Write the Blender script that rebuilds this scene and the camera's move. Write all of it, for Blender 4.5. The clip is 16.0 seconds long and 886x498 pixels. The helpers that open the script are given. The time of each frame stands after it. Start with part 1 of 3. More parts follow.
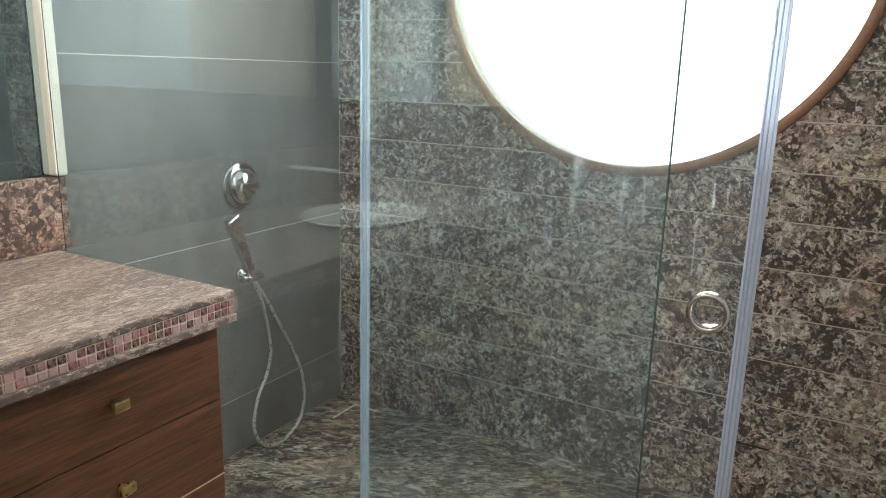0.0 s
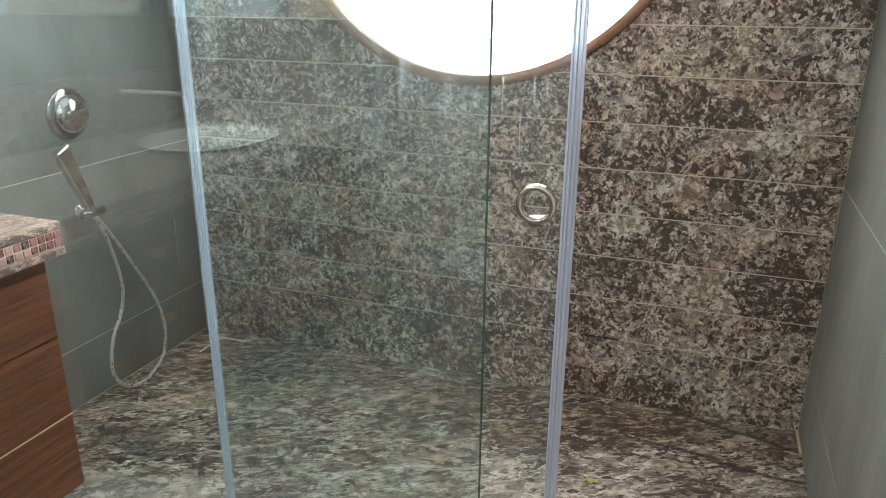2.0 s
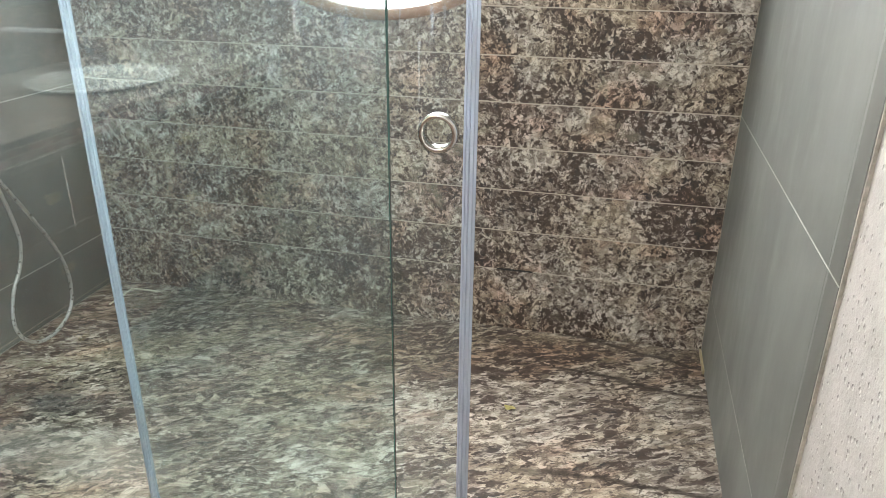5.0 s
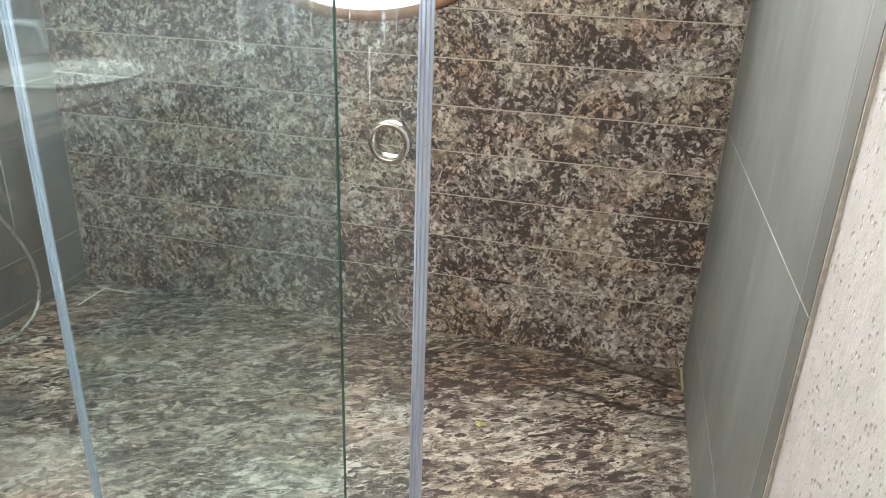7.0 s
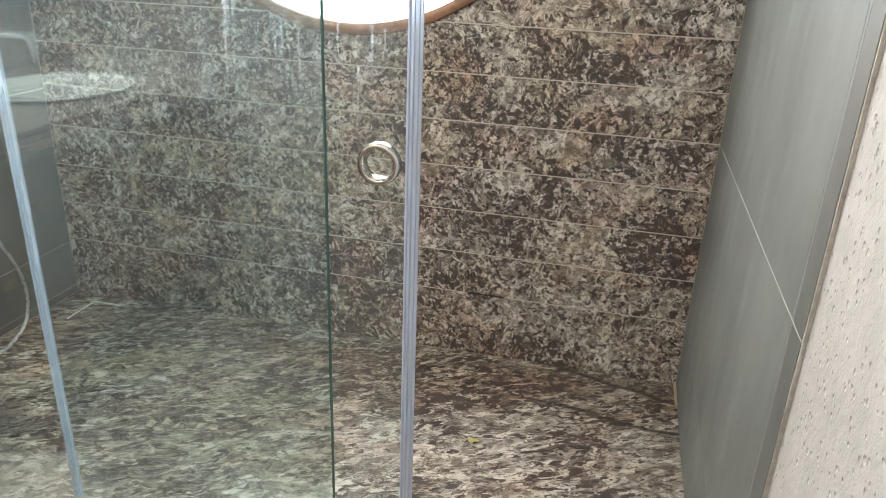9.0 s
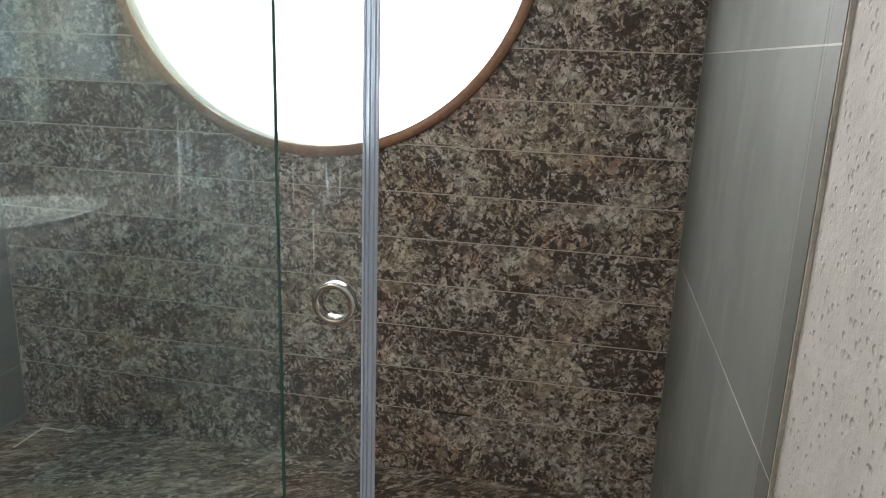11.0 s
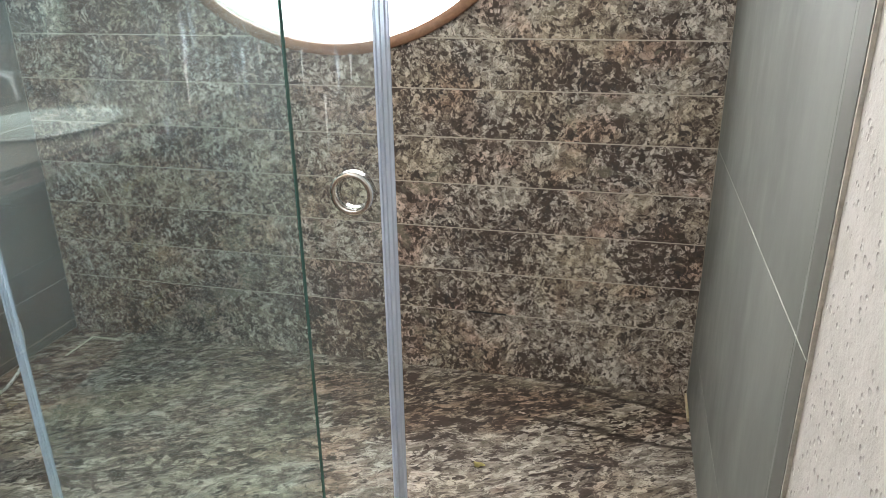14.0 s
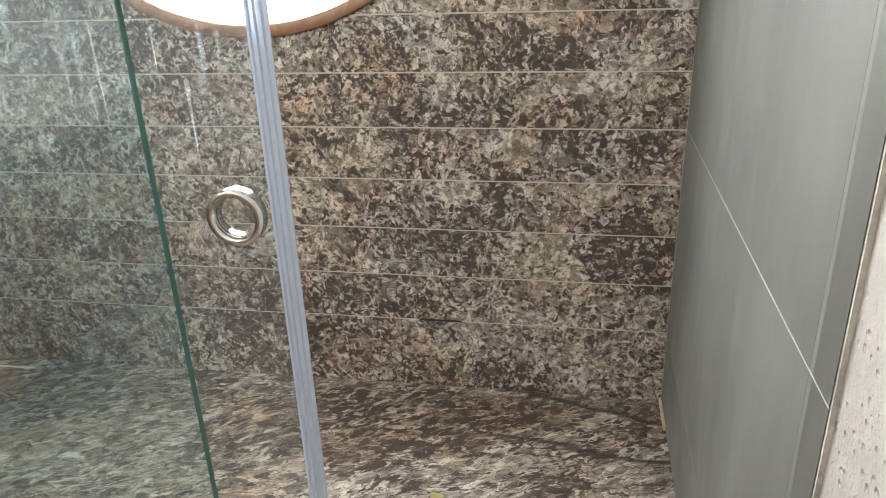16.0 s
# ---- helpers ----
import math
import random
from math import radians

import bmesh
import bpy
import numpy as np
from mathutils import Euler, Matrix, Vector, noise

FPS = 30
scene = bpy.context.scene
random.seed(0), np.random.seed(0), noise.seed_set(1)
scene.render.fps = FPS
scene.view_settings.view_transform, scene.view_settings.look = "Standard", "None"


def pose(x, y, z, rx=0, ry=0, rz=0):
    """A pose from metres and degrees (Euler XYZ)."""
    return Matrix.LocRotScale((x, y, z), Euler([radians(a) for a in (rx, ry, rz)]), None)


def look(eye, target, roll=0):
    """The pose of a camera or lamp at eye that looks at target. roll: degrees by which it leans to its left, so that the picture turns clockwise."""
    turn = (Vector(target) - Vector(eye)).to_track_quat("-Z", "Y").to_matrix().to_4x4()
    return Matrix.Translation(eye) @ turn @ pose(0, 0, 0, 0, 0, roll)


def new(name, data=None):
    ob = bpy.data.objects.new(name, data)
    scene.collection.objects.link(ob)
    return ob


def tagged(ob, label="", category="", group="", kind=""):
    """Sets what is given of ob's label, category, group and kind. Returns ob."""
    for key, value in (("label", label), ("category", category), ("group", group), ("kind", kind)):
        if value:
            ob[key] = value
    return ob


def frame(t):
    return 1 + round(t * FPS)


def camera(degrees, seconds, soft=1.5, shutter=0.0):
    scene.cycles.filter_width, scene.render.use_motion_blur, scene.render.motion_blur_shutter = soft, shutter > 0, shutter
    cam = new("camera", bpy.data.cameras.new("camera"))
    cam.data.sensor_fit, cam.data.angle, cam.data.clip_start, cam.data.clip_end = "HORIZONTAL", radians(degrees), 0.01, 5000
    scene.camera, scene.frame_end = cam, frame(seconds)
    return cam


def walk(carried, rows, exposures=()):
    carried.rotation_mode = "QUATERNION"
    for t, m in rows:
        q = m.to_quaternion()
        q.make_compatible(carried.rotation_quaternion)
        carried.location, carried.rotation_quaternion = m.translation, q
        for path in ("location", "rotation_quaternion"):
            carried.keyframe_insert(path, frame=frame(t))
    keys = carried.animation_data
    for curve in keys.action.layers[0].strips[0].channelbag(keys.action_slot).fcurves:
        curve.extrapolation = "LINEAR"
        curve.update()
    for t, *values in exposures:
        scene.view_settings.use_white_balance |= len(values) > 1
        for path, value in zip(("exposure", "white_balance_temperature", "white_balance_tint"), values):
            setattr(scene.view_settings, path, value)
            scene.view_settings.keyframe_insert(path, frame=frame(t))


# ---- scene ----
cam = camera(62.3, 16.0, 0.85)
EXPOSURES = [(0, -0.25), (1.5, -0.1), (2.5, 0.2), (3.5, 0.4), (5, 0.55), (9, 0.4), (10.2, 0.15), (11.3, -0.9), (12.5, -1.7), (13, -0.44), (13.5, 0.08), (14.5, 0.4), (16, 0.5)]
PATH = [
    (0, (-0.465, -2.409, 1.368), (-1.429, -0.721, 0.896), 1.5),
    (0.5, (-0.439, -2.403, 1.358), (-1.291, -0.665, 0.854), 1.8),
    (1, (-0.425, -2.393, 1.35), (-1.195, -0.629, 0.805), 1.5),
    (1.5, (-0.41, -2.387, 1.343), (-1.106, -0.609, 0.748), 1.3),
    (2, (-0.395, -2.379, 1.328), (-1.038, -0.601, 0.675), 0.4),
    (2.5, (-0.39, -2.365, 1.312), (-0.984, -0.597, 0.589), 0.1),
    (3, (-0.383, -2.373, 1.307), (-0.943, -0.616, 0.532), -0.4),
    (3.5, (-0.379, -2.369, 1.298), (-0.91, -0.617, 0.493), -0.1),
    (4, (-0.379, -2.364, 1.3), (-0.898, -0.611, 0.49), 0.1),
    (4.5, (-0.378, -2.373, 1.301), (-0.895, -0.619, 0.493), 0.4),
    (5, (-0.361, -2.376, 1.305), (-0.792, -0.59, 0.515), 0.6),
    (5.2, (-0.343, -2.368, 1.304), (-0.764, -0.576, 0.522), 0.6),
    (7.5, (-0.298, -2.277, 1.301), (-0.732, -0.489, 0.515), 2.3),
    (8, (-0.294, -2.274, 1.301), (-0.724, -0.492, 0.502), 1.3),
    (8.5, (-0.299, -2.275, 1.308), (-0.723, -0.487, 0.518), 2.5),
    (9, (-0.299, -2.264, 1.319), (-0.72, -0.466, 0.551), 2.3),
    (9.5, (-0.294, -2.247, 1.342), (-0.719, -0.407, 0.685), 1.8),
    (10, (-0.291, -2.24, 1.367), (-0.692, -0.367, 0.79), 2.4),
    (10.2, (-0.292, -2.224, 1.364), (-0.683, -0.338, 0.826), 2.5),
    (12.5, (-0.278, -2.237, 1.389), (-0.637, -0.334, 0.891), 1.8),
    (13, (-0.276, -2.231, 1.364), (-0.659, -0.374, 0.729), 1.6),
    (13.5, (-0.275, -2.218, 1.342), (-0.685, -0.391, 0.64), 0.8),
    (14, (-0.268, -2.197, 1.325), (-0.722, -0.395, 0.584), -0.8),
    (14.5, (-0.253, -2.149, 1.305), (-0.792, -0.383, 0.537), -2.3),
    (15, (-0.246, -2.098, 1.315), (-0.807, -0.33, 0.567), -2.2),
    (15.5, (-0.249, -2.022, 1.31), (-0.764, -0.242, 0.56), -1.6),
    (16, (-0.276, -1.94, 1.284), (-0.627, -0.135, 0.498), -2.2),
]
walk(cam, [(t, look(eye, target, roll)) for t, eye, target, roll in PATH], EXPOSURES)

# ---- world and lights ----
W = -2.34          # left wall
F = -0.035         # floor
FRONT = -1.224     # front end of the tiled right wall
SOUTH = -2.78      # wall behind
TOP = 2.6          # ceiling
FIX_Y, SLIDE_Y = -1.252, -1.222
CX, CZ, CR = -1.155, 1.753, 0.675   # round window

world = bpy.data.worlds.new("world")
scene.world = world
world.use_nodes = True
wn = world.node_tree.nodes
sky = wn.new("ShaderNodeTexSky")
sky.sky_type, sky.sun_disc = "NISHITA", False
sky.sun_elevation, sky.sun_rotation = radians(35), radians(160)
world.node_tree.links.new(sky.outputs[0], wn["Background"].inputs[0])
wn["Background"].inputs[1].default_value = 0.1
SKYLIGHT, LAMP = 10.5, 86.0


# ---- materials ----
class Mat:
    """A node material with short hands for its nodes."""

    def __init__(self, name):
        self.m = bpy.data.materials.new(name)
        self.m.use_nodes = True
        self.t = self.m.node_tree
        self.b = self.t.nodes["Principled BSDF"]
        self.out = self.t.nodes["Material Output"]

    def node(self, kind, **sets):
        n = self.t.nodes.new(kind)
        for k, v in sets.items():
            n.inputs[k.replace("_", " ")].default_value = v
        return n

    def link(self, a, b):
        self.t.links.new(a, b)

    def coords(self, scale=(1, 1, 1), rand=0.0, turn=(0, 0, 0)):
        tc = self.node("ShaderNodeTexCoord")
        mp = self.node("ShaderNodeMapping")
        # turned first, stretched after
        mp.vector_type = "TEXTURE"
        mp.inputs["Scale"].default_value = [1.0 / k for k in scale]
        mp.inputs["Rotation"].default_value = turn
        src = tc.outputs["Object"]
        if rand:
            oi = self.node("ShaderNodeObjectInfo")
            mul = self.node("ShaderNodeVectorMath")
            mul.operation = "SCALE"
            mul.inputs[0].default_value = (1.0, 0.37, 0.71)
            sc = self.math("MULTIPLY", oi.outputs["Random"], rand)
            self.link(sc, mul.inputs["Scale"])
            add = self.node("ShaderNodeVectorMath")
            self.link(src, add.inputs[0])
            self.link(mul.outputs[0], add.inputs[1])
            src = add.outputs[0]
        self.link(src, mp.inputs["Vector"])
        return mp.outputs[0]

    def noise(self, vec, scale, detail=4, rough=0.55, warp=0.0):
        n = self.node("ShaderNodeTexNoise", Scale=scale, Detail=detail, Roughness=rough, Distortion=warp)
        self.link(vec, n.inputs["Vector"])
        return n.outputs["Fac"]

    def voronoi(self, vec, scale, feature="F1", out="Distance"):
        n = self.node("ShaderNodeTexVoronoi", Scale=scale)
        n.feature = feature
        self.link(vec, n.inputs["Vector"])
        return n.outputs[out]

    def ramp(self, fac, stops, kind="LINEAR"):
        n = self.node("ShaderNodeValToRGB")
        n.color_ramp.interpolation = kind
        el = n.color_ramp.elements
        while len(el) < len(stops):
            el.new(0.5)
        for e, (p, c) in zip(el, stops):
            e.position = p
            e.color = (*c, 1) if isinstance(c, tuple) else (c, c, c, 1)
        self.link(fac, n.inputs[0])
        return n.outputs[0]

    def math(self, op, a, b=0.0, clamp=False):
        n = self.node("ShaderNodeMath")
        n.operation, n.use_clamp = op, clamp
        for i, v in enumerate((a, b)):
            if isinstance(v, (int, float)):
                n.inputs[i].default_value = v
            else:
                self.link(v, n.inputs[i])
        return n.outputs[0]

    def mix(self, fac, a, b, op="MIX"):
        n = self.node("ShaderNodeMix")
        n.data_type, n.blend_type = "RGBA", op
        for sock, v in ((n.inputs[0], fac), (n.inputs[6], a), (n.inputs[7], b)):
            if isinstance(v, (int, float)):
                sock.default_value = v
            elif isinstance(v, tuple):
                sock.default_value = (*v, 1)
            else:
                self.link(v, sock)
        return n.outputs[2]

    def bump(self, height, strength=0.3, dist=0.002):
        n = self.node("ShaderNodeBump", Strength=strength, Distance=dist)
        self.link(height, n.inputs["Height"])
        self.link(n.outputs[0], self.b.inputs["Normal"])

    def set(self, color=None, rough=None, metal=None, spec=None):
        for key, v in (("Base Color", color), ("Roughness", rough), ("Metallic", metal), ("Specular IOR Level", spec)):
            if v is None:
                continue
            if isinstance(v, (int, float)):
                self.b.inputs[key].default_value = v
            elif isinstance(v, tuple):
                self.b.inputs[key].default_value = (*v, 1)
            else:
                self.link(v, self.b.inputs[key])
        return self


def granite(name, rand, turn=(0, 0, 0), squash=(1, 1, 1), floor=False, tone=1.0, tint=None, veil=0.0, marks=()):
    m = Mat(name)
    v = m.coords(tuple(q * (0.86 if floor else 1.0) for q in squash), rand, turn)
    warp = m.node("ShaderNodeTexNoise", Scale=9.0, Detail=3.0)
    m.link(v, warp.inputs["Vector"])
    wv = m.node("ShaderNodeVectorMath")
    wv.operation = "MULTIPLY_ADD"
    m.link(warp.outputs["Color"], wv.inputs[0])
    wv.inputs[1].default_value = (0.05, 0.05, 0.05)
    m.link(v, wv.inputs[2])
    ragged = m.node("ShaderNodeTexNoise", Scale=55.0, Detail=3.0, Roughness=0.6)
    m.link(v, ragged.inputs["Vector"])
    wr = m.node("ShaderNodeVectorMath")
    wr.operation = "MULTIPLY_ADD"
    m.link(ragged.outputs["Color"], wr.inputs[0])
    wr.inputs[1].default_value = (0.022, 0.022, 0.022)
    m.link(wv.outputs[0], wr.inputs[2])
    v2 = wr.outputs[0]
    k = tone
    zone = m.noise(v, 2.4 if not floor else 3.2, 5, 0.62, 0.6)
    cloud = m.noise(v2, 8.0 if not floor else 6.5, 6, 0.68, 0.3)
    zone = m.math("ADD", m.math("MULTIPLY", zone, 0.5), m.math("MULTIPLY", cloud, 0.5))
    if marks:
        # dense and pale clouds of the stone: two middles, two radii, how dense
        tc = m.node("ShaderNodeTexCoord")
        sep = m.node("ShaderNodeSeparateXYZ")
        m.link(tc.outputs["Object"], sep.inputs[0])
        sides = (sep.outputs[0], sep.outputs[1 if floor else 2])
        wob = m.math("MULTIPLY", m.math("SUBTRACT", m.noise(v, 11, 5, 0.65), 0.5), 2.6)
        for a0, b0, ra, rb, much in marks:
            da = m.math("DIVIDE", m.math("SUBTRACT", sides[0], a0), ra)
            db = m.math("DIVIDE", m.math("SUBTRACT", sides[1], b0), rb)
            far = m.math("ADD", m.math("ADD", m.math("MULTIPLY", da, da), m.math("MULTIPLY", db, db)), wob)
            zone = m.math("ADD", zone, m.math("MULTIPLY", m.ramp(far, [(0.3, 1.0), (1.3, 0.0)]), much))
    dense = m.ramp(zone, [(0.43, 0.0), (0.575, 1.0)])
    flake = m.noise(v2, 23, 5, 0.62, 0.7)
    small = m.noise(v2, 76, 5, 0.7, 0.5)
    tones = []
    for sc in (58.0, 104.0):
        chip = m.node("ShaderNodeTexVoronoi", Scale=sc, Randomness=1.0)
        m.link(v2, chip.inputs["Vector"])
        grey = m.node("ShaderNodeRGBToBW")
        m.link(chip.outputs["Color"], grey.inputs[0])
        tones.append(grey.outputs[0])
    # ragged flat-toned crystals, cream to tan
    g = m.math("ADD", m.math("MULTIPLY", flake, 0.55), m.math("ADD", m.math("MULTIPLY", tones[0], 0.30), m.math("MULTIPLY", tones[1], 0.20)))
    base = m.ramp(g, [(0.39, (0.18 * k, 0.148 * k, 0.122 * k)), (0.48, (0.30 * k, 0.253 * k, 0.212 * k)), (0.55, (0.41 * k, 0.355 * k, 0.30 * k)), (0.64, (0.62 * k, 0.555 * k, 0.48 * k))])
    hue = m.noise(v, 4.0, 4, 0.6, 0.5)
    base = m.mix(m.ramp(hue, [(0.44, 0.0), (0.60, 0.5)]), base, (0.88, 0.76, 0.56), "MULTIPLY")
    pink = m.noise(v2, 5, 4, 0.6)
    base = m.mix(m.ramp(pink, [(0.50, 0.0), (0.62, 0.7)]), base, (1.0, 0.77, 0.72), "MULTIPLY")
    # brown flecks, thicker where the stone runs dark
    edge = m.math("ADD", m.math("MULTIPLY", small, 0.45), m.math("ADD", m.math("MULTIPLY", tones[1], 0.40), m.math("MULTIPLY", m.noise(v2, 34, 4, 0.6), 0.75)))
    edge = m.math("SUBTRACT", edge, m.math("MULTIPLY", dense, 0.15 if floor else 0.185))
    speck = m.ramp(edge, [(0.615, 1.0), (0.645, 0.7), (0.675, 0.0)])
    dark = m.ramp(m.noise(v2, 14, 3), [(0.35, (0.036 * k, 0.026 * k, 0.022 * k)), (0.5, (0.062 * k, 0.043 * k, 0.035 * k)), (0.65, (0.036 * k, 0.032 * k, 0.034 * k))])
    base = m.mix(m.math("MULTIPLY", speck, 0.95), base, dark)
    base = m.mix(m.math("MULTIPLY", dense, 0.35), base, (0.74, 0.68, 0.70), "MULTIPLY")
    # curling dark seams between the crystals, wider in the dense zones
    for sc, wide, much in ((13, 0.024, 0.85), (24, 0.030, 0.75), (42, 0.030, 0.5)):
        n = m.noise(v2, sc, 4, 0.6, 1.1)
        span = m.math("MULTIPLY", m.math("ADD", m.math("MULTIPLY", dense, 0.55), 0.42), wide)
        ridge = m.ramp(m.math("DIVIDE", m.math("ABSOLUTE", m.math("SUBTRACT", n, 0.5)), span), [(0.65, much), (1.0, 0.0)])
        base = m.mix(ridge, base, (0.080 * k, 0.056 * k, 0.046 * k))
    olive = m.noise(v, 5.0, 6, 0.7, 0.8)
    base = m.mix(m.ramp(olive, [(0.60, 0.0), (0.64, 0.30)]), base, (0.33 * k, 0.295 * k, 0.215 * k))
    slatey = m.noise(v, 6.3, 6, 0.7, 0.8)
    base = m.mix(m.ramp(slatey, [(0.61, 0.0), (0.65, 0.35)]), base, (0.055 * k, 0.052 * k, 0.054 * k))
    f = edge
    if floor:
        tc = m.node("ShaderNodeTexCoord")
        sep = m.node("ShaderNodeSeparateXYZ")
        m.link(tc.outputs["Object"], sep.inputs[0])
        px, py = sep.outputs[0], sep.outputs[1]
        wob = m.math("MULTIPLY", m.math("SUBTRACT", m.noise(v, 7, 4), 0.5), 0.22)
        # dark smudge of the stone near the left wall
        dx = m.math("DIVIDE", m.math("ADD", px, 2.02), 0.26)
        dy = m.math("DIVIDE", m.math("ADD", m.math("ADD", py, 0.79), wob), 0.10)
        r = m.math("ADD", m.math("MULTIPLY", dx, dx), m.math("MULTIPLY", dy, dy))
        base = m.mix(m.ramp(r, [(0.1, 0.62), (1.0, 0.0)]), base, (0.03, 0.032, 0.035))
        # paler zone beside it
        dx = m.math("DIVIDE", m.math("ADD", px, 1.75), 0.42)
        dy = m.math("DIVIDE", m.math("ADD", m.math("ADD", py, 1.02), wob), 0.13)
        r = m.math("ADD", m.math("MULTIPLY", dx, dx), m.math("MULTIPLY", dy, dy))
        base = m.mix(m.ramp(r, [(0.2, 0.3), (1.0, 0.0)]), base, (0.5, 0.45, 0.40))
        # two dark veins near the right corner
        for slope, off, wide in ((0.40, 0.0, 0.016), (0.20, 0.24, 0.015), (0.05, 0.76, 0.013)):
            line = m.math("ADD", m.math("ADD", py, off), m.math("MULTIPLY", m.math("MULTIPLY", m.math("ADD", px, 0.55), m.math("ADD", px, 0.55)), slope))
            line = m.math("ABSOLUTE", m.math("ADD", line, m.math("MULTIPLY", wob, 0.6)))
            fade = m.ramp(m.math("ADD", px, 0.9), [(0.25, 0.0), (0.45, 1.0)])
            vein = m.ramp(m.math("DIVIDE", line, wide), [(0.35, 0.8), (1.0, 0.0)])
            base = m.mix(m.math("MULTIPLY", vein, fade), base, (0.035, 0.025, 0.02))
    if veil:
        base = m.mix(veil, base, (0.44 * k, 0.385 * k, 0.355 * k))
    if tint:
        base = m.mix(1.0, base, tint, "MULTIPLY")
    m.set(base, m.ramp(small, [(0.35, 0.34), (0.65, 0.55)]), spec=0.26)
    m.bump(f, 0.4, 0.002)
    return m.m


def slate(name, color, rand=3.0):
    m = Mat(name)
    v = m.coords((1, 1, 0.45), rand)
    big = m.noise(v, 2.6, 5, 0.6, 0.5)
    mid = m.noise(v, 11, 5, 0.6)
    fine = m.noise(v, 120, 3, 0.6)
    dark = tuple(c * 0.68 for c in color)
    light = tuple(c * 1.25 for c in color)
    base = m.ramp(big, [(0.3, dark), (0.52, color), (0.72, light)])
    base = m.mix(m.ramp(mid, [(0.42, 0.0), (0.7, 0.35)]), base, tuple(c * 1.35 for c in color))
    m.set(base, m.ramp(mid, [(0.3, 0.34), (0.7, 0.5)]))
    m.bump(m.math("ADD", mid, m.math("MULTIPLY", fine, 0.3)), 0.12, 0.002)
    return m.m


def plain(name, color, rough=0.5, metal=0.0, grain=30.0, vary=0.12, relief=0.1):
    m = Mat(name)
    v = m.coords()
    n = m.noise(v, grain, 5, 0.6)
    n2 = m.noise(v, grain * 0.12, 3)
    c = m.ramp(m.math("ADD", m.math("MULTIPLY", n, 0.5), m.math("MULTIPLY", n2, 0.5)),
               [(0.3, tuple(x * (1 - vary) for x in color)), (0.7, tuple(min(1, x * (1 + vary)) for x in color))])
    m.set(c, m.ramp(n, [(0.3, max(0.02, rough * 0.8)), (0.7, min(1, rough * 1.2))]), metal)
    if relief:
        m.bump(n, relief, 0.002)
    return m.m


def wood(name, dark, light, rough, axis=(3, 3, 40)):
    m = Mat(name)
    v = m.coords(axis, 4.0)
    n = m.noise(v, 1.6, 6, 0.6, 1.2)
    fine = m.noise(v, 9, 4, 0.7)
    c = m.ramp(m.math("ADD", m.math("MULTIPLY", n, 0.7), m.math("MULTIPLY", fine, 0.3)), [(0.34, dark), (0.52, tuple((a + b) / 2 for a, b in zip(dark, light))), (0.68, light)])
    m.set(c, m.ramp(fine, [(0.3, rough * 0.8), (0.7, rough * 1.25)]))
    m.bump(fine, 0.12, 0.001)
    return m.m


def plaster(name):
    m = Mat(name)
    v = m.coords()
    lump = m.noise(v, 14, 3, 0.5)
    stretch = m.coords((1, 0.8, 0.85))
    wob = m.noise(stretch, 30, 3, 0.6)
    pit = m.math("ADD", m.voronoi(stretch, 72), m.math("MULTIPLY", m.math("SUBTRACT", wob, 0.5), 0.9))
    pits = m.ramp(pit, [(0.08, 0.0), (0.28, 1.0)])
    grit = m.noise(v, 160, 3, 0.6)
    h = m.math("ADD", m.math("ADD", m.math("MULTIPLY", m.noise(stretch, 48, 4, 0.6), 1.0), m.math("MULTIPLY", pits, 1.0)), m.math("MULTIPLY", grit, 0.2))
    c = m.ramp(lump, [(0.3, (0.39, 0.37, 0.345)), (0.7, (0.455, 0.432, 0.41))])
    # pits tinted slightly darker, the shade of the dents put into the colour
    m.set(m.mix(m.math("MULTIPLY", m.math("SUBTRACT", 1.0, pits), 0.05), c, (0.30, 0.26, 0.24)), 0.8)
    m.bump(h, 0.8, 0.004)
    return m.m


